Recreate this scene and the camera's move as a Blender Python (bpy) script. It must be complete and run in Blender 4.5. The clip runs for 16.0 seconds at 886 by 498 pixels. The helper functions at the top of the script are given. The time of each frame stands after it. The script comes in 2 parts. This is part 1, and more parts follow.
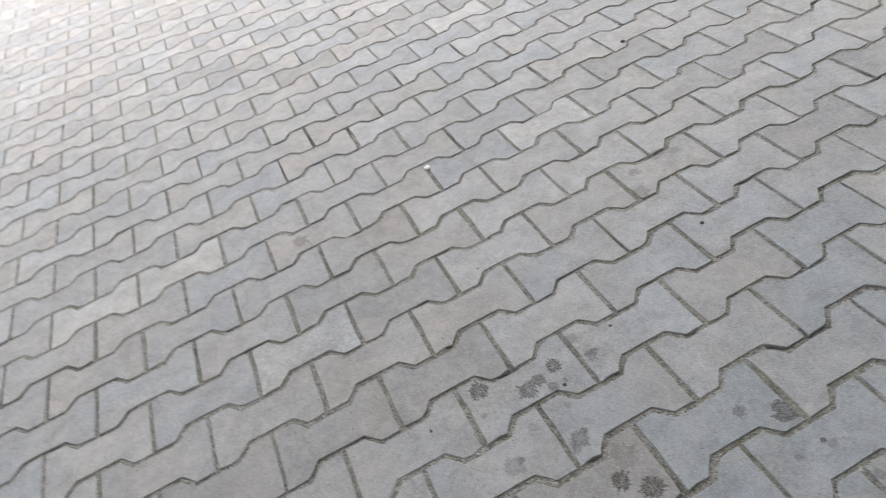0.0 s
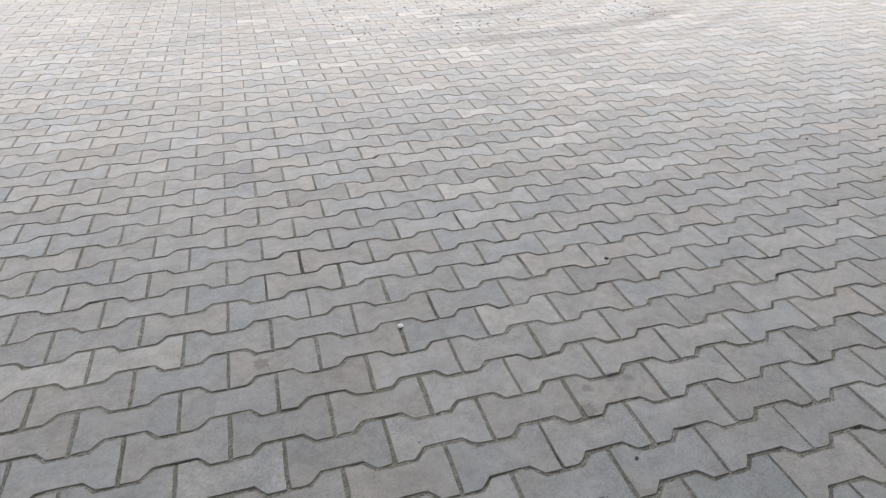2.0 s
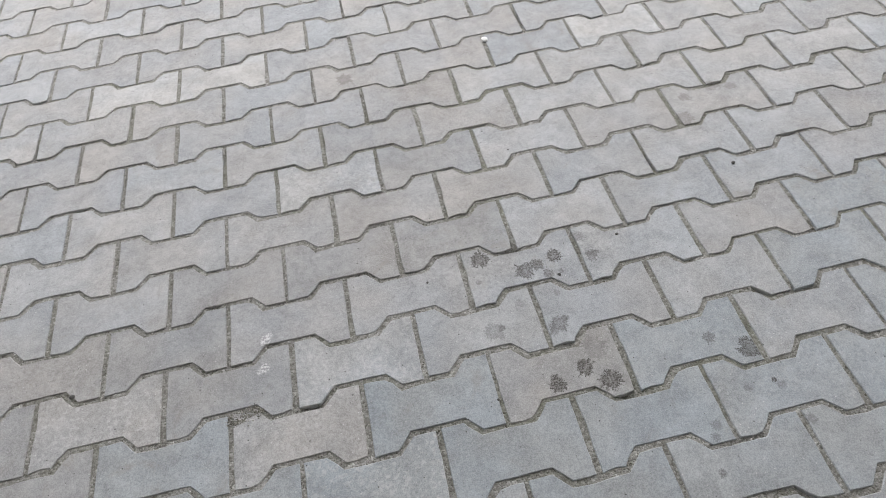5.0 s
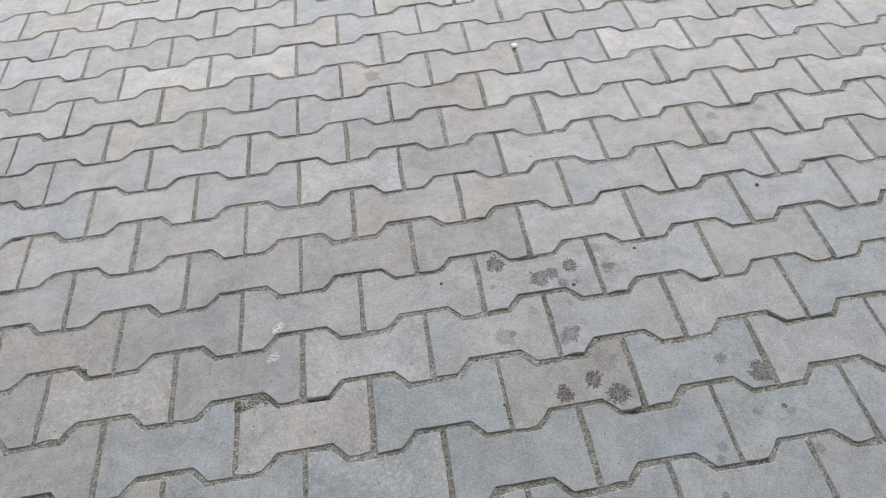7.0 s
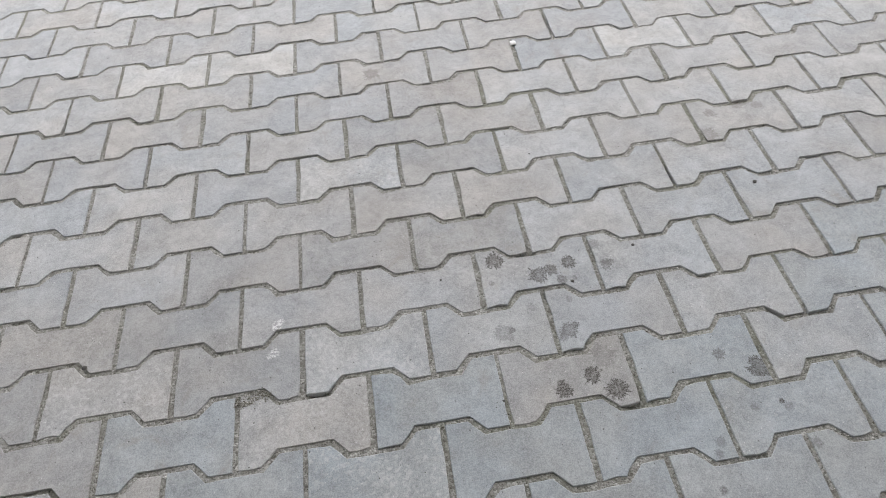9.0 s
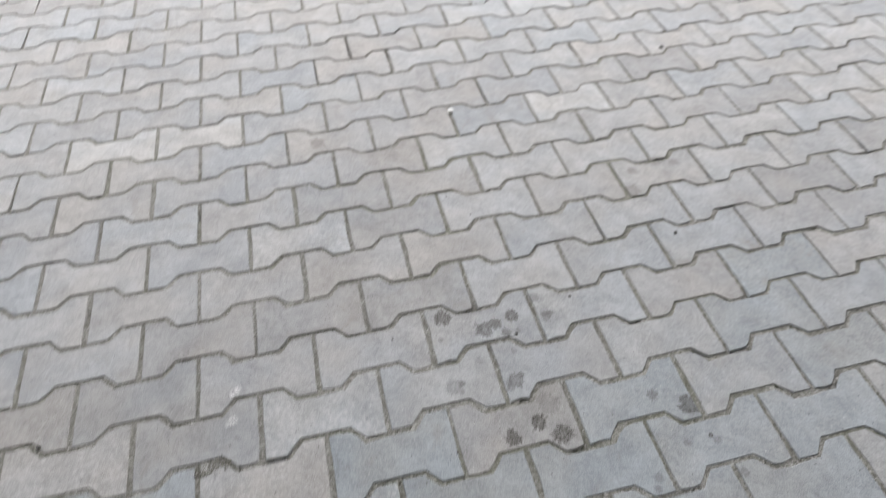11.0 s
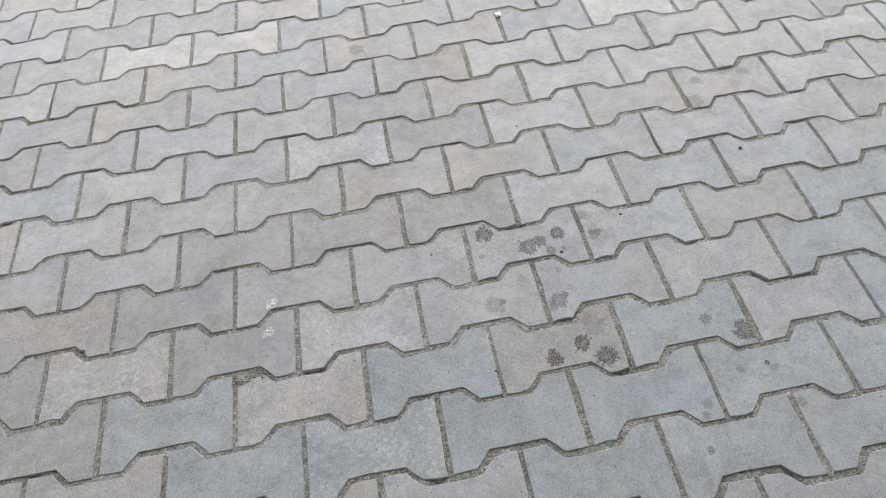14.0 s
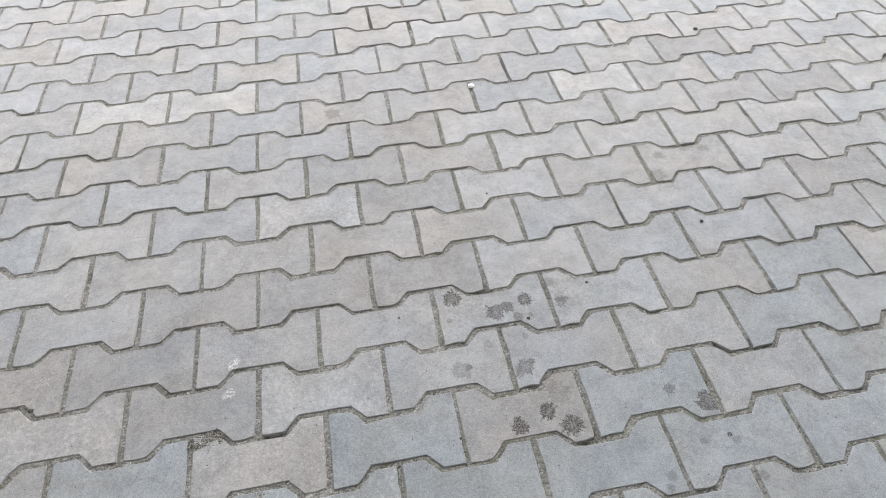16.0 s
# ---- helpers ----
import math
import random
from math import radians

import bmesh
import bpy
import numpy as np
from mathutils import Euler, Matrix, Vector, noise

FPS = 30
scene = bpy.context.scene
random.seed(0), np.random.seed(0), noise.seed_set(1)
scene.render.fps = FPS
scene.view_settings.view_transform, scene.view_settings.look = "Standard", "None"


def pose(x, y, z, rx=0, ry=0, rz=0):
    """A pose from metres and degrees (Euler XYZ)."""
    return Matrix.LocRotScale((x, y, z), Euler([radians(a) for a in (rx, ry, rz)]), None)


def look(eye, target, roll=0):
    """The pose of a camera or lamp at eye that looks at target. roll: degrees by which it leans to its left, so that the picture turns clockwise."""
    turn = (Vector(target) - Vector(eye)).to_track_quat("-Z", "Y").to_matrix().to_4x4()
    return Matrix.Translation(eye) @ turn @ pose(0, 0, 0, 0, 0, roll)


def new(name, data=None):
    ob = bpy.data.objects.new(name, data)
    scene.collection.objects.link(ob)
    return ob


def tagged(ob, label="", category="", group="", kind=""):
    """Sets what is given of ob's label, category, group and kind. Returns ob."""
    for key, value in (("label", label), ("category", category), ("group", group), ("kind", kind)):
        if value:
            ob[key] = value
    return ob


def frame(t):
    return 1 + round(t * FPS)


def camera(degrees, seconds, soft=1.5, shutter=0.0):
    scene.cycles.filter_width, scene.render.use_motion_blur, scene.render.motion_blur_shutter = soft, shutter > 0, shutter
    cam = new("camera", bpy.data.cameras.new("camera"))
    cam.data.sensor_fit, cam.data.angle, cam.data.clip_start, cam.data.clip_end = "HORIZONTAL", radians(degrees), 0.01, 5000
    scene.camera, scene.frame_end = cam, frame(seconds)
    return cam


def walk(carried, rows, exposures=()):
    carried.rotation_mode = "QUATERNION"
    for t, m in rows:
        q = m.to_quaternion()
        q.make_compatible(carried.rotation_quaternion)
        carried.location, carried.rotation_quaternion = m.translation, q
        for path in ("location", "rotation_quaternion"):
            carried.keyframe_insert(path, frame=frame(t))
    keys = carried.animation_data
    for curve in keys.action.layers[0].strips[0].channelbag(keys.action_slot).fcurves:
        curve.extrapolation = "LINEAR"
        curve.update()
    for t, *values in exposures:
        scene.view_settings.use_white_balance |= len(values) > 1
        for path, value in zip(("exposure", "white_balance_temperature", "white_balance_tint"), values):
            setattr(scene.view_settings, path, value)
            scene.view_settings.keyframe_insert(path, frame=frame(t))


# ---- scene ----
cam = camera(69.785, 16.0, soft=0.9, shutter=0.35)
PATH = [
    (0, pose(0.2667, -1.1757, 0.9791, 45.433, 13.785, -24.624)),
    (0.2, pose(0.2746, -1.1822, 0.9959, 46.093, 17.047, -23.732)),
    (0.5, pose(0.2780, -1.1843, 1.0310, 46.653, 18.584, -21.747)),
    (1, pose(0.2739, -1.1909, 1.0762, 49.804, 15.849, -19.033)),
    (1.5, pose(0.2831, -1.1912, 1.0966, 53.307, 10.625, -18.408)),
    (2, pose(0.2844, -1.1816, 1.1108, 57.745, -0.071, -16.757)),
    (2.4, pose(0.2660, -1.1932, 1.1206, 59.302, 0.038, -17.872)),
    (2.5, pose(0.2770, -1.1903, 1.1226, 59.045, 0.321, -17.569)),
    (3, pose(0.2643, -1.1938, 1.0997, 55.744, 1.680, -16.780)),
    (3.5, pose(0.2490, -1.2172, 1.0413, 46.598, 3.924, -16.313)),
    (3.7, pose(0.2440, -1.2255, 1.0077, 38.893, 5.178, -16.392)),
    (4, pose(0.2491, -1.2318, 0.9923, 35.595, 4.312, -15.426)),
    (4.5, pose(0.2271, -1.2250, 0.9988, 36.439, 4.696, -13.826)),
    (7, pose(0.2156, -1.2278, 1.0012, 37.325, 2.924, -8.839)),
    (7.5, pose(0.2122, -1.2288, 1.0024, 37.247, 2.765, -8.699)),
    (8, pose(0.2125, -1.2315, 1.0013, 37.221, 2.941, -8.787)),
    (10.5, pose(0.2126, -1.2332, 1.0057, 37.223, 2.610, -9.484)),
    (10.8, pose(0.2207, -1.2330, 1.0410, 38.268, 2.181, -10.901)),
    (11, pose(0.2121, -1.2610, 1.0742, 41.414, 0.937, -13.938)),
    (11.2, pose(0.1976, -1.2544, 1.0795, 47.183, 1.459, -16.468)),
    (11.5, pose(0.1966, -1.2762, 1.0916, 51.487, 4.913, -13.393)),
    (12, pose(0.1938, -1.2765, 1.0888, 53.381, 3.600, -13.458)),
    (12.3, pose(0.1997, -1.2745, 1.0514, 49.894, 3.919, -13.479)),
    (12.5, pose(0.2080, -1.2668, 1.0237, 42.588, 4.512, -14.351)),
    (13, pose(0.2173, -1.2432, 1.0109, 34.689, 4.476, -11.884)),
    (13.5, pose(0.2161, -1.2403, 1.0097, 34.112, 3.880, -11.306)),
    (14, pose(0.2202, -1.2406, 1.0114, 34.796, 3.408, -10.659)),
    (14.5, pose(0.2191, -1.2421, 1.0093, 34.879, 3.117, -10.395)),
    (15, pose(0.2246, -1.2349, 1.0175, 35.903, 1.966, -10.080)),
    (15.5, pose(0.2267, -1.2334, 1.0194, 39.617, 0.528, -10.785)),
    (16, pose(0.2264, -1.2416, 1.0187, 40.313, 0.448, -10.981)),
]

# stops and white balance of a phone that adapts as it tilts
EXPOSURES = [(t, stops, 6900, 13) for t, stops in (
    (0, 0.32), (0.5, 0.29), (1, -0.03), (1.5, -0.15), (2, -0.15), (2.5, -0.15), (3, -0.18), (3.5, -0.11), (4, 0.34), (4.5, 0.52),
    (7, 0.58), (8, 0.58), (10.5, 0.58), (11, 0.58), (11.5, 0.57), (12, 0.60), (12.5, 0.26), (13, 0.29), (13.5, 0.53), (14, 0.66), (15, 0.69), (16, 0.73))]
walk(cam, PATH, EXPOSURES)

# ---- light ----
SUN_ELEVATION, SUN_TURN = 58.0, 172.0
world = bpy.data.worlds.new("world")
scene.world = world
world.use_nodes = True
wn, wl = world.node_tree.nodes, world.node_tree.links
sky = wn.new("ShaderNodeTexSky")
sky.sky_type = "NISHITA"
sky.sun_disc = False
sky.sun_elevation, sky.sun_rotation = radians(SUN_ELEVATION), radians(SUN_TURN)
sky.air_density, sky.dust_density, sky.ozone_density = 1.0, 3.0, 1.0
wl.new(sky.outputs["Color"], wn["Background"].inputs["Color"])
wn["Background"].inputs["Strength"].default_value = 0.07
# an even layer of thin cloud before the sky
cloud = wn.new("ShaderNodeBackground")
cloud.inputs["Color"].default_value, cloud.inputs["Strength"].default_value = (0.95, 0.97, 1.0, 1), 1.5
veil = wn.new("ShaderNodeAddShader")
wl.new(wn["Background"].outputs[0], veil.inputs[0])
wl.new(cloud.outputs[0], veil.inputs[1])
wl.new(veil.outputs[0], wn["World Output"].inputs["Surface"])

sun_data = bpy.data.lights.new("sun", "SUN")
sun_data.energy, sun_data.angle, sun_data.color = 1.8, radians(50), (1.0, 0.97, 0.93)
sun = new("sun", sun_data)
a, b = radians(SUN_ELEVATION), radians(SUN_TURN)
sun.matrix_world = look((0, 0, 8), (-math.sin(b) * math.cos(a), -math.cos(b) * math.cos(a), 8 - math.sin(a)))

# ---- materials ----


class Mat:
    """A node material with short ways to add nodes."""

    def __init__(self, name, rough=0.8, spec=0.4, metal=0.0):
        self.m = bpy.data.materials.new(name)
        self.m.use_nodes = True
        self.nodes, self.links = self.m.node_tree.nodes, self.m.node_tree.links
        self.bsdf = self.nodes["Principled BSDF"]
        self.bsdf.inputs["Roughness"].default_value = rough
        self.bsdf.inputs["Specular IOR Level"].default_value = spec
        self.bsdf.inputs["Metallic"].default_value = metal
        self.pos = self.nodes.new("ShaderNodeNewGeometry").outputs["Position"]

    def put(self, socket, value):
        if isinstance(value, bpy.types.NodeSocket):
            self.links.new(value, socket)
        elif value is not None:
            socket.default_value = (*value, 1) if isinstance(value, tuple) and len(value) == 3 and socket.type == "RGBA" else value

    def noise(self, scale, detail=4.0, rough=0.6, vector=None, distortion=0.0):
        n = self.nodes.new("ShaderNodeTexNoise")
        n.inputs["Scale"].default_value, n.inputs["Detail"].default_value = scale, detail
        n.inputs["Roughness"].default_value, n.inputs["Distortion"].default_value = rough, distortion
        self.links.new(vector or self.pos, n.inputs["Vector"])
        return n.outputs["Fac"]

    def cells(self, scale, vector=None):
        n = self.nodes.new("ShaderNodeTexVoronoi")
        n.inputs["Scale"].default_value = scale
        self.links.new(vector or self.pos, n.inputs["Vector"])
        return n.outputs["Distance"]

    def math(self, op, x, y=0.0, clamp=False):
        n = self.nodes.new("ShaderNodeMath")
        n.operation, n.use_clamp = op, clamp
        self.put(n.inputs[0], x), self.put(n.inputs[1], y)
        return n.outputs[0]

    def span(self, x, lo, hi, to_lo=0.0, to_hi=1.0):
        n = self.nodes.new("ShaderNodeMapRange")
        n.interpolation_type = "SMOOTHSTEP"
        for i, v in enumerate((x, lo, hi, to_lo, to_hi)):
            self.put(n.inputs[i], v)
        return n.outputs[0]

    def vec(self, op, x, y):
        n = self.nodes.new("ShaderNodeVectorMath")
        n.operation = op
        self.put(n.inputs[0], x), self.put(n.inputs[1], y)
        return n.outputs["Value"] if op == "DISTANCE" else n.outputs[0]

    def mix(self, fac, x, y, kind="MIX"):
        n = self.nodes.new("ShaderNodeMix")
        n.data_type, n.blend_type = "RGBA", kind
        self.put(n.inputs[0], fac), self.put(n.inputs[6], x), self.put(n.inputs[7], y)
        return n.outputs[2]

    def ramp(self, fac, stops):
        n = self.nodes.new("ShaderNodeValToRGB")
        while len(n.color_ramp.elements) < len(stops):
            n.color_ramp.elements.new(0.5)
        for e, (p, c) in zip(n.color_ramp.elements, stops):
            e.position, e.color = p, (*c, 1)
        self.put(n.inputs[0], fac)
        return n.outputs[0]

    def finish(self, colour, height=None, strength=0.3, distance=0.002, rough=None):
        self.put(self.bsdf.inputs["Base Color"], colour)
        if rough is not None:
            self.put(self.bsdf.inputs["Roughness"], rough)
        if height is not None:
            n = self.nodes.new("ShaderNodeBump")
            n.inputs["Strength"].default_value, n.inputs["Distance"].default_value = strength, distance
            self.links.new(height, n.inputs["Height"])
            self.links.new(n.outputs[0], self.bsdf.inputs["Normal"])
        return self.m


# Oil drips on the stones: x, y, radius, strength.
OIL = [
    (0.376, -0.521, 0.017, 0.85), (0.453, -0.57, 0.016, 0.75), (0.477, -0.562, 0.012, 0.7), (0.492, -0.588, 0.009, 0.6), (0.515, -0.55, 0.013, 0.95),
    (0.586, -0.568, 0.012, 0.6), (0.574, -0.518, 0.012, 0.4), (0.361, -0.681, 0.017, 0.35), (0.376, -0.678, 0.006, 0.6), (0.476, -0.695, 0.015, 0.6),
    (0.491, -0.688, 0.006, 0.7), (0.464, -0.709, 0.007, 0.5), (0.52, -0.755, 0.0199, 0.3), (0.491, -0.788, 0.014, 1), (0.486, -0.78, 0.007, 0.9),
    (0.524, -0.82, 0.017, 1), (0.437, -0.808, 0.012, 0.85), (0.435, -0.794, 0.007, 0.8), (0.517, -0.588, 0.005, 0.4), (0.36, -0.572, 0.005, 0.35),
    (0.422, -0.636, 0.008, 0.25), (0.494, -0.632, 0.006, 0.3), (0.771, -0.823, 0.0186, 0.8), (0.731, -0.89, 0.0068, 0.3), (0.786, -0.898, 0.0078, 0.35),
    (0.627, -1.006, 0.0059, 0.5), (0.714, -0.788, 0.0098, 0.55), (0.778, -0.887, 0.0039, 0.9), (0.654, -0.935, 0.0078, 0.35), (0.644, -0.952, 0.0068, 0.4),
    (0.799, -0.961, 0.0088, 0.35),
]
# Rubbed and brownish patches further off, and chalky scuffs.
PATCHES = [(0.191, 0.113, 0.018, 0.7), (0.913, -0.273, 0.020, 0.7), (0.945, -0.205, 0.012, 0.6), (1.02, -0.185, 0.016, 0.55), (1.06, -0.20, 0.012, 0.5)]
SCUFFS = [(-0.046, -0.59, 0.010, 0.8), (-0.038, -0.582, 0.006, 0.8), (-0.049, -0.646, 0.009, 0.7), (-0.057, -0.65, 0.006, 0.7), (-0.036, 0.066, 0.008, 0.5)]
# Worn tracks of turning wheels on the far paving: centre, radius, half width, strength.
TRACKS = [(2.0, 6.2, 3.18, 0.16, 0.55), (1.55, 5.65, 1.98, 0.15, 0.5), (2.0, 6.2, 3.62, 0.09, 0.35), (1.55, 5.65, 2.4, 0.08, 0.3)]
TONES = {
    "grey": [(0.0, (0.356, 0.365, 0.371)), (0.35, (0.375, 0.379, 0.383)), (0.65, (0.393, 0.391, 0.385)), (1.0, (0.409, 0.400, 0.391))],
    "light": [(0.0, (0.401, 0.407, 0.410)), (1.0, (0.425, 0.423, 0.419))],
    "warm": [(0.0, (0.379, 0.373, 0.365)), (1.0, (0.394, 0.387, 0.378))],
    "brown": [(0.0, (0.350, 0.344, 0.337)), (1.0, (0.364, 0.357, 0.349))],
    "pale": [(0.0, (0.442, 0.443, 0.437)), (1.0, (0.472, 0.471, 0.465))],
    # blue-grey cast, taken darker and bluer to carry the near right shade
    "cool": [(0.0, (0.335, 0.360, 0.374)), (1.0, (0.352, 0.372, 0.383))],
    "bluish": [(0.0, (0.378, 0.389, 0.396)), (1.0, (0.391, 0.401, 0.407))],
    "dark": [(0.0, (0.331, 0.335, 0.338)), (1.0, (0.350, 0.350, 0.348))],
}


def concrete(name, tone, single, spots=(), bloom=0.35):
    """Cast concrete of a paving stone. single: the stones are objects of their own. bloom: how much lime has come out in flecks."""
    m = Mat(name, 0.65, 0.36)
    if single:
        rand = m.nodes.new("ShaderNodeObjectInfo").outputs["Random"]
    else:
        rand = m.nodes.new("ShaderNodeNewGeometry").outputs["Random Per Island"]
    second = m.math("FRACT", m.math("MULTIPLY", rand, 17.31))
    third = m.math("FRACT", m.math("MULTIPLY", rand, 53.77))
    shift = m.nodes.new("ShaderNodeCombineXYZ")
    m.put(shift.inputs[0], m.math("MULTIPLY", rand, 37.0))
    m.put(shift.inputs[2], m.math("MULTIPLY", rand, 91.0))
    own = m.vec("ADD", m.pos, shift.outputs[0])
    col = m.ramp(rand, TONES[tone])
    cloud = m.noise(11, 5, 0.62, own, 0.4)
    blotch = m.noise(34, 5, 0.68, own, 0.7)
    mid = m.noise(150, 4, 0.75, own)
    grain = m.noise(420, 3, 0.7)
    # uneven density of the cement skin, from a hand's width down to single grains
    value = m.math("ADD", 0.9, m.math("MULTIPLY", m.span(cloud, 0.34, 0.68), 0.2))
    value = m.math("ADD", value, m.span(blotch, 0.34, 0.66, -0.08, 0.08))
    value = m.math("ADD", value, m.span(mid, 0.32, 0.68, -0.09, 0.09))
    value = m.math("ADD", value, m.span(grain, 0.34, 0.66, -0.16, 0.16))
    tint = m.mix(m.span(m.noise(6, 3, 0.55, own), 0.36, 0.66), (0.98, 1.0, 1.012), (1.02, 0.998, 0.965))
    col = m.mix(1.0, col, tint, "MULTIPLY")
    grey = m.nodes.new("ShaderNodeCombineColor")
    for c in range(3):
        m.put(grey.inputs[c], value)
    col = m.mix(1.0, col, grey.outputs[0], "MULTIPLY")
    # lime bloom in small crisp flakes, more on some stones than on others
    flake = m.math("MULTIPLY", m.span(m.noise(130, 5, 0.7, own, 0.4), 0.48, 0.62), m.span(cloud, 0.36, 0.58, 0.25, 1.0))
    much = m.math("MULTIPLY", m.span(second, 0.35, 1.0, 0.25, 1.0), bloom)
    col = m.mix(m.math("MULTIPLY", flake, much), col, (0.6, 0.598, 0.585))
    # bright grains of sand in the cement skin
    flecks = m.span(m.cells(110, own), 0.07, 0.16, 1, 0)
    flecks = m.math("MULTIPLY", flecks, m.span(m.noise(37, 2, 0.5, own), 0.46, 0.56))
    col = m.mix(m.math("MULTIPLY", flecks, m.span(second, 0.0, 1.0, 0.25, 0.75)), col, (0.68, 0.675, 0.66))
    # brownish grime rubbed in from the joints
    grime = m.math("MULTIPLY", m.span(m.noise(19, 5, 0.7, own, 0.8), 0.53, 0.72), m.span(third, 0.3, 1.0, 0.0, 0.5))
    col = m.mix(grime, col, (0.29, 0.268, 0.235))
    # pin holes and dark grit in the cement skin
    pits = m.span(m.cells(95, own), 0.05, 0.15, 1, 0)
    pits = m.math("MULTIPLY", pits, m.span(m.noise(23, 2, 0.5, own), 0.5, 0.6))
    pits = m.math("MULTIPLY", pits, m.span(third, 0.1, 0.9, 0.25, 1.0))
    col = m.mix(m.math("MULTIPLY", pits, 0.75), col, (0.085, 0.082, 0.075))
    gloss = m.span(cloud, 0.3, 0.7, 0.6, 0.74)
    flat = m.vec("MULTIPLY", m.pos, (1, 1, 0))
    if not single:
        broken = m.span(m.noise(2.6, 4, 0.65), 0.36, 0.6, 0.2, 1.0)
        total = None
        for x, y, r, half, s in TRACKS:
            d = m.math("ABSOLUTE", m.math("SUBTRACT", m.vec("DISTANCE", flat, (x, y, 0)), r))
            one = m.span(d, half * 0.3, half, s, 0)
            total = one if total is None else m.math("MAXIMUM", total, one)
        apart = m.nodes.new("ShaderNodeSeparateXYZ")
        m.put(apart.inputs[0], m.pos)
        total = m.math("MULTIPLY", total, m.span(apart.outputs[0], 1.2, 2.0))
        col = m.mix(m.math("MULTIPLY", total, broken), col, (0.2, 0.193, 0.184))
    if spots:
        wob = m.noise(60, 3, 0.65)
        fine = m.noise(200, 3, 0.7)
        stipple = m.span(m.noise(330, 3, 0.7), 0.4, 0.62, 1.0, 0.4)
        for kind, colour, where in spots:
            total = None
            for x, y, r, s in where:
                d = m.vec("DISTANCE", flat, (x, y, 0))
                way = m.vec("NORMALIZE", m.vec("SUBTRACT", flat, (x, y, 0)), (0, 0, 0))
                # a drip bursts into short rays round its rim
                rays = m.noise(4.2, 2, 0.7, m.vec("ADD", way, (x * 90, y * 90, 0)))
                d = m.math("ADD", d, m.math("MULTIPLY", m.math("SUBTRACT", rays, 0.5), r * 1.5))
                d = m.math("ADD", d, m.math("MULTIPLY", m.math("SUBTRACT", wob, 0.5), r * 1.2))
                d = m.math("ADD", d, m.math("MULTIPLY", m.math("SUBTRACT", fine, 0.5), r * 1.6))
                one = m.span(d, r * 0.95, r * 1.15, min(1.0, s * 1.15), 0)
                if r > 0.012:
                    one = m.math("MULTIPLY", one, m.span(d, r * 0.1, r * 0.75, 0.72, 1.0))
                total = one if total is None else m.math("MAXIMUM", total, one)
            ragged = m.span(fine, 0.44, 0.56, 0, 1) if kind == "scuff" else stipple
            col = m.mix(m.math("MULTIPLY", total, ragged), col, colour)
    # sparse dark specks
    dots = m.span(m.cells(42, own), 0.035, 0.07, 1, 0)
    dots = m.math("MULTIPLY", dots, m.span(m.noise(11, 2, 0.5, own), 0.42, 0.5))
    col = m.mix(m.math("MULTIPLY", dots, 0.85), col, (0.06, 0.057, 0.05))
    height = m.math("ADD", m.math("MULTIPLY", grain, 0.6), m.math("MULTIPLY", blotch, 0.8))
    height = m.math("SUBTRACT", height, pits)
    return m.finish(col, height, 0.35, 0.0012, gloss)


STAINS = (("oil", (0.06, 0.054, 0.045), OIL), ("patch", (0.2, 0.185, 0.165), PATCHES), ("scuff", (0.72, 0.72, 0.71), SCUFFS))
STONE = {}


def stains_at(x, y, wide, deep):
    """The stains that reach a stone at x, y."""
    near = [(kind, colour, [p for p in where if abs(x - p[0]) < wide + p[2] * 1.6 and abs(y - p[1]) < deep + p[2] * 1.6]) for kind, colour, where in STAINS]
    return [n for n in near if n[2]]


def stone_material(tone, single, limed=False):
    """The concrete of a tone, made once. limed: a stone with plenty of lime bloom."""
    key = (tone, single, limed)
    if key not in STONE:
        STONE[key] = concrete("concrete_" + tone + ("" if single else "_field") + ("_limed" if limed else ""), tone, single, (), 0.6 if limed else 0.2)
    return STONE[key]


def make_sand():
    m = Mat("joint_sand", 0.95, 0.2)
    col = m.ramp(m.noise(5.5, 5, 0.65), [(0.3, (0.32, 0.312, 0.284)), (0.5, (0.385, 0.378, 0.35)), (0.75, (0.27, 0.26, 0.23))])
    fine = m.noise(240, 3, 0.75)
    # single grains, each of its own shade
    grains = m.nodes.new("ShaderNodeTexVoronoi")
    grains.inputs["Scale"].default_value = 260
    m.put(grains.inputs["Vector"], m.pos)
    apart = m.nodes.new("ShaderNodeSeparateColor")
    m.put(apart.inputs[0], grains.outputs["Color"])
    shade = apart.outputs[0]
    col = m.mix(m.span(shade, 0.0, 0.45, 0.75, 0), col, (0.18, 0.173, 0.148))
    col = m.mix(m.span(shade, 0.72, 1.0, 0, 0.8), col, (0.56, 0.55, 0.52))
    col = m.mix(m.span(m.noise(45, 4, 0.65), 0.46, 0.64, 0, 0.55), col, (0.2, 0.193, 0.165))
    col = m.mix(m.span(fine, 0.34, 0.5, 0.5, 0), col, (0.12, 0.114, 0.094))
    # a film of algae where the joints stay damp
    col = m.mix(m.span(m.noise(3.1, 4, 0.6), 0.47, 0.66, 0, 0.35), col, (0.2, 0.21, 0.14))
    height = m.math("ADD", fine, m.math("MULTIPLY", grains.outputs["Distance"], -0.8))
    return m.finish(col, height, 0.9, 0.003)


def make_soil():
    m = Mat("soil", 0.95, 0.2)
    col = m.ramp(m.noise(9, 6), [(0.3, (0.06, 0.045, 0.03)), (0.7, (0.15, 0.11, 0.075))])
    return m.finish(col, m.noise(60, 4), 0.8, 0.01)


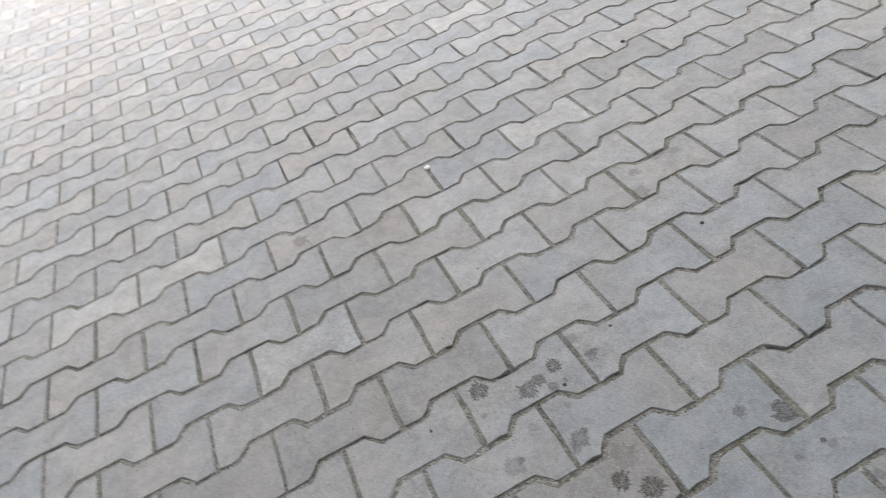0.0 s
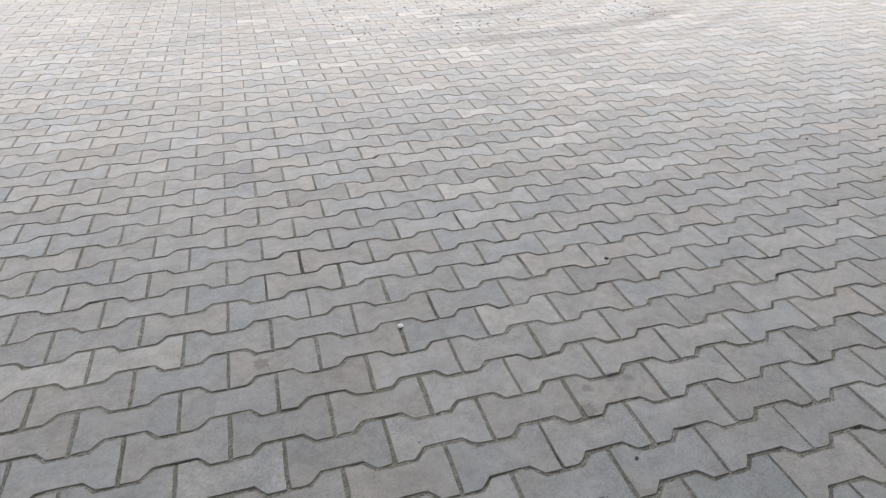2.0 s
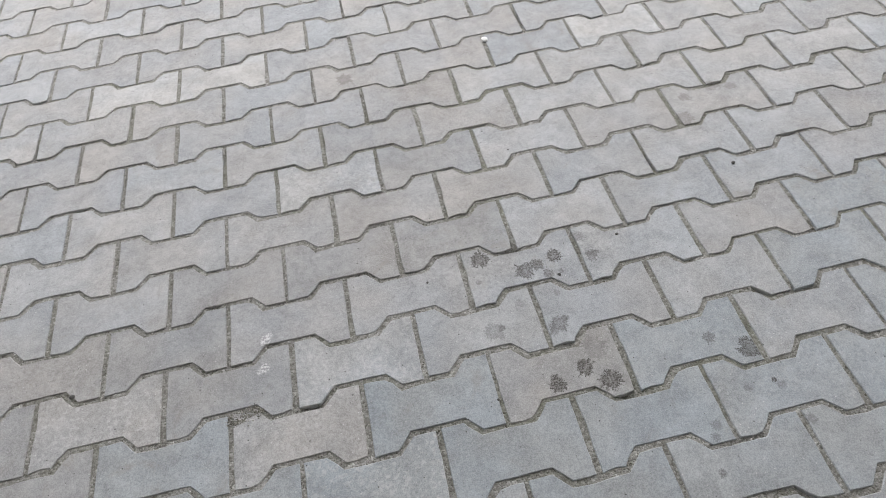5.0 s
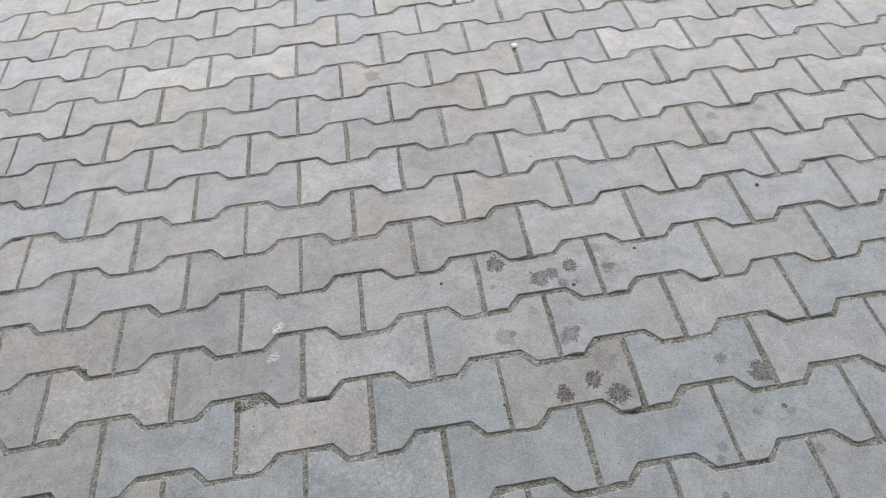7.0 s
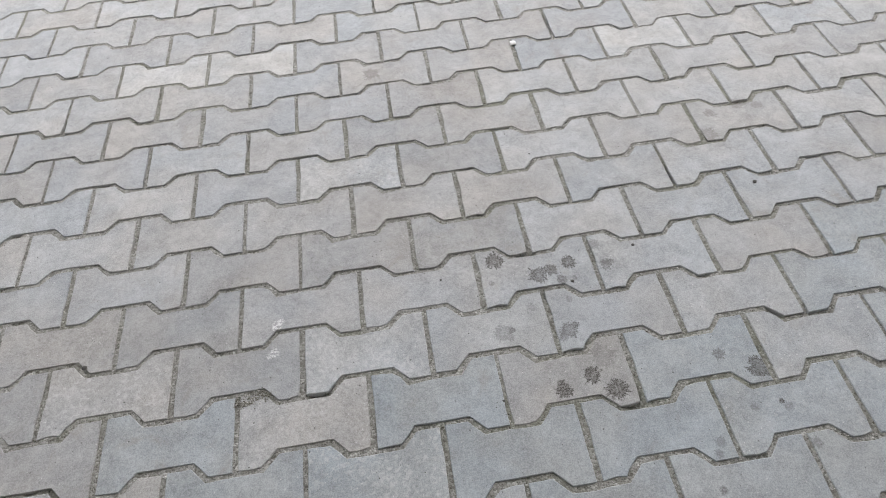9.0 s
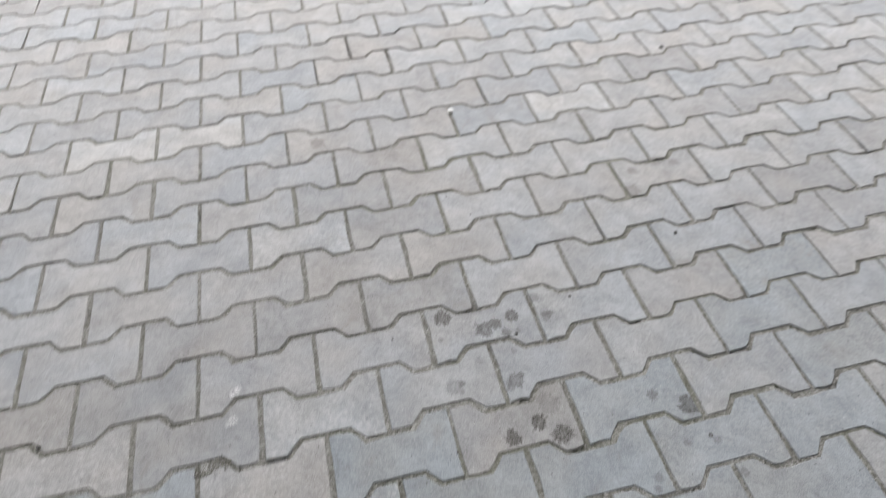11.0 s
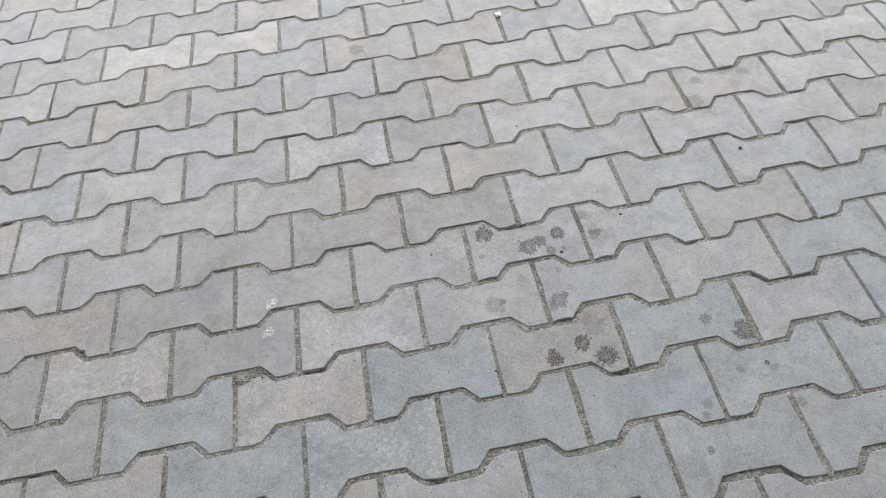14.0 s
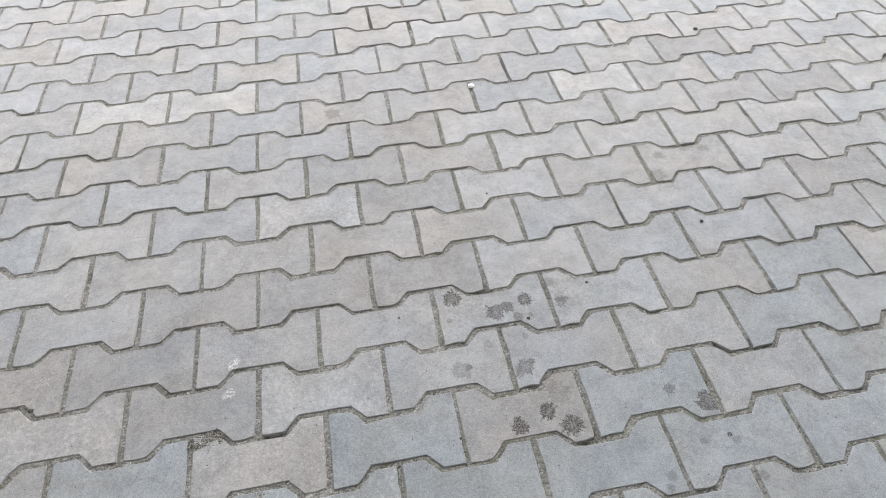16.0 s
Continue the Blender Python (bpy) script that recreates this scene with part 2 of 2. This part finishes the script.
def make_turf():
    m = Mat("turf", 0.9, 0.2)
    col = m.ramp(m.noise(14, 6), [(0.3, (0.03, 0.055, 0.012)), (0.7, (0.075, 0.13, 0.03))])
    return m.finish(col, m.noise(90, 4), 0.8, 0.02)


def make_blade():
    m = Mat("grass_blade", 0.55, 0.35)
    rand = m.nodes.new("ShaderNodeNewGeometry").outputs["Random Per Island"]
    col = m.ramp(rand, [(0.0, (0.16, 0.32, 0.045)), (0.6, (0.24, 0.45, 0.07)), (0.93, (0.3, 0.46, 0.12)), (1.0, (0.3, 0.27, 0.12))])
    col = m.mix(m.span(m.noise(3.0, 3), 0.4, 0.65, 0, 0.3), col, (0.13, 0.26, 0.05))
    thin = m.nodes.new("ShaderNodeBsdfTranslucent")
    both = m.nodes.new("ShaderNodeMixShader")
    m.put(thin.inputs["Color"], col)
    both.inputs[0].default_value = 0.5
    m.links.new(m.bsdf.outputs[0], both.inputs[1])
    m.links.new(thin.outputs[0], both.inputs[2])
    m.links.new(both.outputs[0], m.nodes["Material Output"].inputs["Surface"])
    return m.finish(col)


def make_dark_paint():
    m = Mat("charcoal_paint", 0.42, 0.5)
    streak = m.nodes.new("ShaderNodeMapping")
    m.put(streak.inputs["Vector"], m.pos)
    streak.inputs["Scale"].default_value = (14, 14, 1.2)
    s = m.noise(1, 5, 0.6, streak.outputs[0])
    col = m.ramp(s, [(0.3, (0.014, 0.017, 0.016)), (0.7, (0.032, 0.037, 0.036))])
    col = m.mix(m.span(m.noise(30, 4), 0.58, 0.75, 0, 0.5), col, (0.1, 0.095, 0.085))
    return m.finish(col, m.noise(120, 3), 0.1, 0.001, m.span(s, 0.3, 0.7, 0.35, 0.6))


def make_plain(name, lo, hi, scale=60, rough=0.8):
    m = Mat(name, rough, 0.35)
    n = m.noise(scale, 4)
    return m.finish(m.ramp(n, [(0.3, lo), (0.7, hi)]), n, 0.2, 0.0004)


SAND, SOIL, TURF, BLADE, CHARCOAL = make_sand(), make_soil(), make_turf(), make_blade(), make_dark_paint()
WHITE_STONE = make_plain("white_stone", (0.85, 0.84, 0.82), (0.93, 0.925, 0.91), 150)
DARK_STONE = make_plain("dark_stone", (0.06, 0.058, 0.055), (0.12, 0.115, 0.105), 150)
DRY_LEAF = make_plain("dry_leaf", (0.07, 0.05, 0.034), (0.15, 0.105, 0.07), 80)


def make_crumb():
    m = Mat("crumb", 0.95, 0.2)
    rand = m.nodes.new("ShaderNodeNewGeometry").outputs["Random Per Island"]
    return m.finish(m.ramp(rand, [(0.0, (0.13, 0.122, 0.098)), (0.35, (0.25, 0.24, 0.205)), (0.8, (0.38, 0.37, 0.335)), (0.94, (0.42, 0.41, 0.38)), (1.0, (0.72, 0.71, 0.68))]))


CRUMB = make_crumb()
WORN_EDGE = make_plain("worn_paint", (0.03, 0.034, 0.034), (0.085, 0.085, 0.08), 40, 0.5)
RENDERED = make_plain("wall_render", (0.26, 0.26, 0.26), (0.32, 0.32, 0.32), 3, 0.9)

# ---- building helpers ----


def mesh(name, verts, faces, material):
    me = bpy.data.meshes.new(name)
    me.from_pydata(verts, [], faces)
    me.materials.append(material)
    return me


def part(name, bm, material, parent, label=""):
    me = bpy.data.meshes.new(name)
    bm.to_mesh(me)
    bm.free()
    me.materials.append(material)
    ob = new(name, me)
    ob.parent = parent
    return tagged(ob, label)


def box(bm, x0, x1, y0, y1, z0, z1, bevel=0.0):
    made = bmesh.ops.create_cube(bm, size=1.0)["verts"]
    for v in made:
        v.co = Vector((x0 + (v.co.x + 0.5) * (x1 - x0), y0 + (v.co.y + 0.5) * (y1 - y0), z0 + (v.co.z + 0.5) * (z1 - z0)))
    if bevel:
        edges = list({e for v in made for e in v.link_edges})
        bmesh.ops.bevel(bm, geom=edges, offset=bevel, segments=2, affect="EDGES", profile=0.6)


def pebble_mesh(name, r, material, seed, flat=0.6):
    rng = random.Random(seed)
    bm = bmesh.new()
    bmesh.ops.create_icosphere(bm, subdivisions=2, radius=r)
    for v in bm.verts:
        n = noise.noise(v.co * (1.2 / r) + Vector((seed, 0, 0)))
        v.co *= 1 + 0.3 * n
        v.co.z *= flat
        v.co.x *= 1 + 0.2 * rng.random() * 0.2
    low = min(v.co.z for v in bm.verts)
    for v in bm.verts:
        v.co.z -= low
    me = bpy.data.meshes.new(name)
    bm.to_mesh(me)
    bm.free()
    me.materials.append(material)
    return me


# ---- ground and unseen closing walls that shade the near paving ----
HALF, PITCH = 0.1125, 0.11215  # half a stone's length and the distance of the rows, joints included
END = 0.618 * PITCH            # half the width of a stone's broad end
FIELD = (-3.6, 7.4, -3.6, 8.6)
GRASS_LINE = [(-3.6, 6.64), (-0.7, 6.36)]

bm = bmesh.new()
bmesh.ops.create_circle(bm, cap_ends=True, segments=64, radius=600)
me = bpy.data.meshes.new("ground")
bm.to_mesh(me)
bm.free()
me.materials.append(TURF)
ground = new("ground", me)
ground.location.z = -0.09
tagged(ground, "flat grassy ground around the paved yard", "ground", kind="structure")


def wall(name, x0, y0, x1, y1, height, thick, label):
    length = math.hypot(x1 - x0, y1 - y0)
    bm = bmesh.new()
    box(bm, 0, length, -thick, 0, 0, height, 0.01)
    me = bpy.data.meshes.new(name)
    bm.to_mesh(me)
    bm.free()
    me.materials.append(RENDERED)
    ob = new(name, me)
    ob.matrix_world = pose(x0, y0, -0.09, 0, 0, math.degrees(math.atan2(y1 - y0, x1 - x0)))
    return tagged(ob, label, "wall", kind="structure")


# no such wall is seen; added behind the camera to darken the near paving
wall("shade_wall_south", -7.0, -1.25, 9.0, -3.8, 3.1, 0.3, "plain grey wall out of view, added to shade the near paving")
# an unseen slab overhead, added to hold sky light off the near stones
bm = bmesh.new()
box(bm, -0.2, 16.4, -0.4, 2.75, 3.01, 3.16, 0.01)
me = bpy.data.meshes.new("ceiling")
bm.to_mesh(me)
bm.free()
me.materials.append(RENDERED)
shade_slab = new("ceiling", me)
shade_slab.matrix_world = pose(-7.0, -1.25, 0, 0, 0, math.degrees(math.atan2(-2.55, 16.0)))
tagged(shade_slab, "plain grey slab out of view overhead, added to shade the near paving", "ceiling", kind="structure")


def grass_edge(x):
    (x0, y0), (x1, y1) = GRASS_LINE
    return y0 + (x - x0) / (x1 - x0) * (y1 - y0)


def wall_line(x):
    """The foot of the added shading wall."""
    return -1.25 - (x + 7.0) * 2.55 / 16.0


def on_grass(x, y):
    return x < -0.62 and y > grass_edge(x)


# ---- the stones ----
OUTLINE = []
for x, y in ((1, 0.618), (0.61, 0.618), (0.39, 0.382), (-0.39, 0.382), (-0.61, 0.618), (-1, 0.618)):
    OUTLINE.append((x, y))
OUTLINE += [(-x, -y) for x, y in OUTLINE]


def stone_shape(gap=0.0037, chamfer=0.0018, depth=0.05, worn=None):
    """Corners and faces of one stone about its centre, its top at 0: top, worn edge, sides. worn: a seed for uneven, chipped edges."""
    pts = [Vector((x * HALF, y * PITCH)) for x, y in OUTLINE]
    rng = random.Random(worn)
    if worn is not None:
        fine = []
        for a, b in zip(pts, pts[1:] + pts[:1]):
            cuts = 1 + int((b - a).length / 0.03)
            fine += [a.lerp(b, (c + (rng.uniform(-0.25, 0.25) if c else 0)) / cuts) for c in range(cuts)]
        pts = fine
    n = len(pts)
    chips = [(rng.gauss(0, 0.0005) + (rng.uniform(0.001, 0.003) if rng.random() < 0.06 else 0)) if worn is not None else 0.0 for _ in pts]

    def inset(d):
        out = []
        for i in range(n):
            a, b, c = pts[i - 1], pts[i], pts[(i + 1) % n]
            u, v = (b - a).normalized(), (c - b).normalized()
            nu, nv = Vector((-u.y, u.x)), Vector((-v.y, v.x))
            m = (nu + nv).normalized()
            out.append(b + m * ((d + chips[i]) / m.dot(nu)))
        return out

    rings = [(inset(gap + chamfer), 0.0), (inset(gap + 0.0007), -chamfer * 0.75), (inset(gap), -depth)]
    verts = [(p.x, p.y, z) for ring, z in rings for p in ring]
    faces = [tuple(range(n))]
    for r in range(2):
        for i in range(n):
            j = (i + 1) % n
            faces.append((r * n + j, r * n + i, (r + 1) * n + i, (r + 1) * n + j))
    return verts, faces


# Stones of a look of their own, by place along the layer and layer.
LOOKS = {
    "pale": {(-1, 2), (-3, 2), (8, 1), (9, 6), (17, 8), (9, 8), (8, 29), (7, 24), (14, 11)},
    "warm": {(0, -7), (-3, -6), (8, -5), (0, -3), (4, -3), (-3, 0), (4, -1), (4, 1), (9, -2), (7, -2), (2, -3), (17, 0), (12, 9), (-2, 7), (-1, 18), (2, 1), (0, 5), (4, 3)},
    "brown": {(-4, -7), (-5, -6), (-4, -5), (4, -7), (1, -4), (3, 0), (-6, -1), (-1, -4), (-5, -8), (-7, 0)},
    "dark": {(3, -4), (-1, -6), (3, -2), (2, 15), (11, 12), (2, -1), (-2, -5)},
    # blue-grey stones, mostly near right, with the shade there in their colour
    "cool": {(1, -8), (3, -8), (5, -8), (7, -8), (-1, -8), (-2, -7), (2, -7), (6, -7), (9, -6), (6, -9), (8, -9), (4, -9), (10, -5), (9, -8), (10, -7)},
    "bluish": {(1, -6), (3, -6), (7, -6), (6, -5), (7, -4), (9, -4), (6, -3), (-2, -1), (-5, -2), (2, -9), (11, -6), (8, -7)},
    "light": {(-4, -3), (5, -4), (8, -3), (10, -3), (1, -2), (5, -2), (11, -2), (6, -1), (8, -1), (10, -1), (-3, -2), (-6, 1), (5, 0)},
}
LIMED = {(1, -8), (-3, -6), (0, -7), (-3, -4), (1, -6), (0, -3), (-3, 2), (8, 1), (1, -2)}


def ease(v):
    v = max(0.0, min(1.0, v))
    return v * v * (3 - 2 * v)


def creep(x):
    """How far the layers have crept together towards both sides of the yard."""
    return 0.009 * ease((-0.45 - x) / 0.4) - 0.016 * ease((x - 0.8) / 0.75)


def tone_of(i, k, rng):
    any_tone = rng.choices(list(TONES), (0.52, 0.16, 0.14, 0.05, 0.02, 0.0, 0.06, 0.05))[0]
    for tone, places in LOOKS.items():
        if (i, k) in places:
            return tone
    if abs(i * HALF - 0.3) < 1.0 and k * PITCH < 0.2:
        return "grey"
    return any_tone


# the bed of sand, sunk in the joints and washed out in a few of them
WASHED = [(3 * HALF, 5 * PITCH, 0.02), (3.5 * HALF, 4.45 * PITCH, 0.014), (4.4 * HALF, 4.5 * PITCH, 0.012), (6 * HALF, 2 * PITCH, 0.008), (2 * HALF, 4 * PITCH, 0.008), (8 * HALF, 6 * PITCH, 0.008)]


def lines(lo, hi, near_lo, near_hi, fine=0.012, coarse=0.06):
    """Places of grid lines from lo to hi, close together between near_lo and near_hi."""
    out = list(np.arange(lo, near_lo, coarse)) + list(np.arange(near_lo, near_hi, fine)) + list(np.arange(near_hi, hi, coarse)) + [hi]
    return [float(v) for v in out]


xs, ys = lines(FIELD[0], FIELD[1], -1.0, 1.75), lines(FIELD[2], FIELD[3], -1.2, 1.4)
nx, ny = len(xs) - 1, len(ys) - 1
verts, faces = [], []
for y in ys:
    for x in xs:
        z = -0.0026 + 0.001 * noise.noise(Vector((x * 7, y * 7, 0))) + 0.0015 * noise.noise(Vector((x * 31, y * 31, 5)))
        hollow = noise.noise(Vector((x * 17, y * 17, 11)))
        if hollow > 0.38:
            z -= 0.03 * (hollow - 0.38)
        for wx, wy, deep in WASHED:
            z -= deep * max(0.0, 1 - math.hypot(x - wx, y - wy) / 0.07)
        z = min(z, -0.0021)
        if on_grass(x, y):
            z = -0.06
        if y < wall_line(x) - 0.1:
            z = -0.15
        verts.append((x, y, z))
for b in range(ny):
    for a in range(nx):
        q = b * (nx + 1) + a
        faces.append((q, q + 1, q + nx + 2, q + nx + 1))
pavement = new("pavement", mesh("pavement", verts, faces, SAND))
for p in pavement.data.polygons:
    p.use_smooth = True
tagged(pavement, "grey bone-shaped concrete paving laid in rows with sandy joints", "paving", kind="structure")

NEAR = (-0.95, 1.72, -1.25, 1.62)
base_verts, base_faces = stone_shape()
shapes = {}
far = {tone: ([], []) for tone in TONES}
rng = random.Random(7)
k0, k1 = int(FIELD[2] / PITCH) + 1, int(FIELD[3] / PITCH)
for k in range(k0, k1):
    for i in range(int(FIELD[0] / HALF) + 1, int(FIELD[1] / HALF)):
        if (i + k) % 2 == 0:
            continue
        x, y = i * HALF, k * PITCH
        if y < wall_line(x) - 0.1 or on_grass(x, y + 0.05) or on_grass(x - 0.1, y + 0.05):
            continue
        tone = tone_of(i, k, rng)
        squeeze = 1 + (creep(x + HALF) - creep(x - HALF)) / (2 * HALF)
        m = pose(x + creep(x) + rng.gauss(0, 0.0008), y + rng.gauss(0, 0.0008), max(-0.0007, min(0.0007, rng.gauss(0, 0.0005))), max(-0.3, min(0.3, rng.gauss(0, 0.18))), max(-0.25, min(0.25, rng.gauss(0, 0.15))), rng.gauss(0, 0.25)) @ Matrix.Diagonal((squeeze, 1, 1, 1))
        if NEAR[0] < x < NEAR[1] and NEAR[2] < y < NEAR[3]:
            limed, worn, stains = (i, k) in LIMED, rng.randrange(7), stains_at(x, y, HALF, END)
            kind = (i, k) if stains else (tone, limed, worn)
            if kind not in shapes:
                made_of = concrete("concrete_stained", tone, True, stains, 0.6 if limed else 0.2) if stains else stone_material(tone, True, limed)
                shapes[kind] = mesh("paving_stone", *stone_shape(worn=worn), made_of)
            stone = new("paving_stone", shapes[kind])
            stone.matrix_world = m
            stone.parent = pavement
        else:
            vs, fs = far[tone]
            o = len(vs)
            vs.extend(tuple(m @ Vector(v)) for v in base_verts)
            fs.extend(tuple(o + c for c in f) for f in base_faces)
for tone, (vs, fs) in far.items():
    ob = new("paving_stones", mesh("paving_stones", vs, fs, stone_material(tone, False)))
    ob.parent = pavement
    tagged(ob, kind="stuff")

# ---- lawn ----
verts, faces = [], []
cols, strips = 40, 26
for b in range(strips + 1):
    for a in range(cols + 1):
        x = -6.0 + 5.5 * a / cols
        y = grass_edge(x) - 0.01 + 4.0 * (b / strips) ** 1.5
        z = 0.004 + 0.02 * min(1, b / 4) + 0.012 * noise.noise(Vector((x * 3, y * 3, 0)))
        verts.append((x, y, z if b else -0.05))
for b in range(strips):
    for a in range(cols):
        q = b * (cols + 1) + a
        faces.append((q, q + 1, q + cols + 2, q + cols + 1))
lawn = new("lawn", mesh("lawn", verts, faces, SOIL))
tagged(lawn, "strip of brown soil under the lawn along the paving", "soil", kind="structure")

rng = random.Random(3)
verts, faces = [], []
for _ in range(60000):
    x = rng.uniform(-4.2, -0.62)
    y = grass_edge(x) + 0.01 + abs(rng.gauss(0, 0.6)) + 0.03 * noise.noise(Vector((x * 9, 0, 0)))
    if y > 8.6:
        continue
    tall, wide, turn = rng.uniform(0.035, 0.085), rng.uniform(0.003, 0.0055), rng.uniform(0, 6.283)
    lean = rng.uniform(0.1, 0.9) * tall
    cx, cy, way = math.cos(turn), math.sin(turn), rng.uniform(0, 6.283)
    lx, ly = math.cos(way) * lean, math.sin(way) * lean
    o, z = len(verts), 0.005
    verts += [(x - cx * wide, y - cy * wide, z), (x + cx * wide, y + cy * wide, z),
              (x - cx * wide * 0.7 + lx * 0.4, y - cy * wide * 0.7 + ly * 0.4, z + tall * 0.6), (x + cx * wide * 0.7 + lx * 0.4, y + cy * wide * 0.7 + ly * 0.4, z + tall * 0.6),
              (x + lx, y + ly, z + tall)]
    faces += [(o, o + 1, o + 3, o + 2), (o + 2, o + 3, o + 4)]
grass = new("grass", mesh("grass", verts, faces, BLADE))
tagged(grass, "short bright green grass beside the paving", "grass", kind="stuff")

# ---- dark box at the edge of the lawn ----


def dark_box(x, y, turn, length, width, height):
    root = new("planter_box")
    root.matrix_world = pose(x, y, 0.0, 0, 0, turn)
    t = 0.03
    for x0, x1, y0, y1 in ((0.012, length - 0.012, 0.004, t), (0.012, length - 0.012, width - t, width - 0.004), (0.004, t, t, width - t), (length - t, length - 0.004, t, width - t)):
        bm = bmesh.new()
        box(bm, x0, x1, y0, y1, 0.012, height - 0.03, 0.003)
        part("side_panel", bm, CHARCOAL, root)
    for px in (0, length - 0.035):
        for py in (0, width - 0.035):
            bm = bmesh.new()
            box(bm, px, px + 0.035, py, py + 0.035, 0.0, height - 0.03, 0.006)
            part("corner_post", bm, WORN_EDGE, root, "corner post with the dark paint rubbed thin")
    bm = bmesh.new()
    box(bm, -0.015, length + 0.015, -0.015, width + 0.015, height - 0.03, height, 0.005)
    part("top", bm, CHARCOAL, root)
    return tagged(root, "dark charcoal painted metal box standing on paving by the lawn", "planter")


dark_box(0.0, 5.17, 41.0, 1.2, 1.6, 0.75)

# ---- loose stones and litter ----
pebble = new("pebble", pebble_mesh("pebble", 0.0085, WHITE_STONE, 3, 0.6))
pebble.location = (0.566, 0.153, -0.001)
tagged(pebble, "small white pebble lying on the grey paving", "pebble", "loose pebbles")
for n, (x, y, r) in enumerate([(0.949, -0.425, 0.0055), (0.267, -0.546, 0.003), (0.511, -0.596, 0.0045), (-0.389, -0.614, 0.006), (0.333, -0.807, 0.003), (0.649, -0.535, 0.004), (0.512, -0.249, 0.003), (1.277, 0.298, 0.009), (1.357, 1.553, 0.007), (2.635, 0.92, 0.008), (-0.744, 2.275, 0.005), (5.373, 2.972, 0.014)]):
    ob = new("pebble", pebble_mesh("pebble", r * 0.75, DARK_STONE, n + 10, 0.5))
    ob.location = (x, y, 0.0)
    tagged(ob, "small dark grey pebble lying on the paving", "pebble", "loose pebbles")


def scatter(name, count, size, material, place, label, category, seed, z=0.0):
    rng = random.Random(seed)
    verts, faces = [], []
    for _ in range(count):
        x, y = place(rng)
        r = size * rng.uniform(0.5, 1.4)
        o = len(verts)
        for c in range(5):
            w = 6.283 * c / 5 + rng.uniform(-0.4, 0.4)
            verts.append((x + math.cos(w) * r * rng.uniform(0.6, 1.1), y + math.sin(w) * r * rng.uniform(0.6, 1.1), z - 0.001))
        verts.append((x, y, z + r * 0.5))
        faces += [(o + c, o + (c + 1) % 5, o + 5) for c in range(5)]
    ob = new(name, mesh(name, verts, faces, material))
    return tagged(ob, label, category, kind="stuff")


scatter("grit", 1500, 0.0013, DARK_STONE, lambda r: (r.uniform(-1.2, 2.5), r.uniform(-1.3, 3.0)), "tiny dark grit strewn over the paving", "grit", 5)
scatter("litter", 420, 0.011, DRY_LEAF, lambda r: (r.uniform(0.9, 3.6), 3.2 + abs(r.gauss(0, 1.6))), "dry leaf litter strewn over the far paving", "litter", 6)


def beside_box(r):
    s, d = r.uniform(0.05, 1.5), abs(r.gauss(0, 0.05))
    c, n = math.cos(radians(131)), math.sin(radians(131))
    return 0.01 + c * s - n * d, 5.2 + n * s - 0.02 + c * d * 0.6


scatter("leaf_litter", 110, 0.011, DRY_LEAF, beside_box, "dry brown leaves blown against the dark box", "leaves", 8)


def in_joint(r, loose=0.0026):
    """A place in a joint of the nearer rows: along a wavy bed joint or a straight end joint."""
    k = r.randrange(-11, 20)
    i = r.randrange(-9, 18)
    i += (i + k) % 2
    if r.random() < 0.35:
        x, y = i * HALF + r.gauss(0, loose), (k + r.uniform(-0.6, 0.6)) * PITCH
    else:
        u = r.uniform(-1, 1)
        rise = 0.118 * max(-1.0, min(1.0, (0.5 - abs(u)) / 0.11))
        x, y = (i + u) * HALF, (k + 0.5 + rise) * PITCH + r.gauss(0, loose)
    return x + creep(x), y


# earth washed together at a few corners: x, y, spread
HEAPS = [(-0.089, -0.727, 0.012), (-0.101, -0.735, 0.007), (-0.069, -0.723, 0.009)]


def in_heap(r):
    x, y, spread = r.choice(HEAPS)
    return x + r.gauss(0, spread), y + r.gauss(0, spread * 0.5)


scatter("joint_crumbs", 17000, 0.0015, CRUMB, in_joint, "fine grey and brown crumbs lying in the paving joints", "crumbs", 9, -0.0019)
scatter("joint_gravel", 2600, 0.0028, CRUMB, in_joint, "coarser grains of gravel stuck in the paving joints", "gravel", 12, -0.0025)
scatter("spilled_sand", 1500, 0.001, CRUMB, lambda r: in_joint(r, 0.008), "sand grains spilled beside the paving joints", "sand", 13)
scatter("washed_earth", 380, 0.0018, CRUMB, in_heap, "crumbs of brown earth washed together on the paving", "earth", 14)
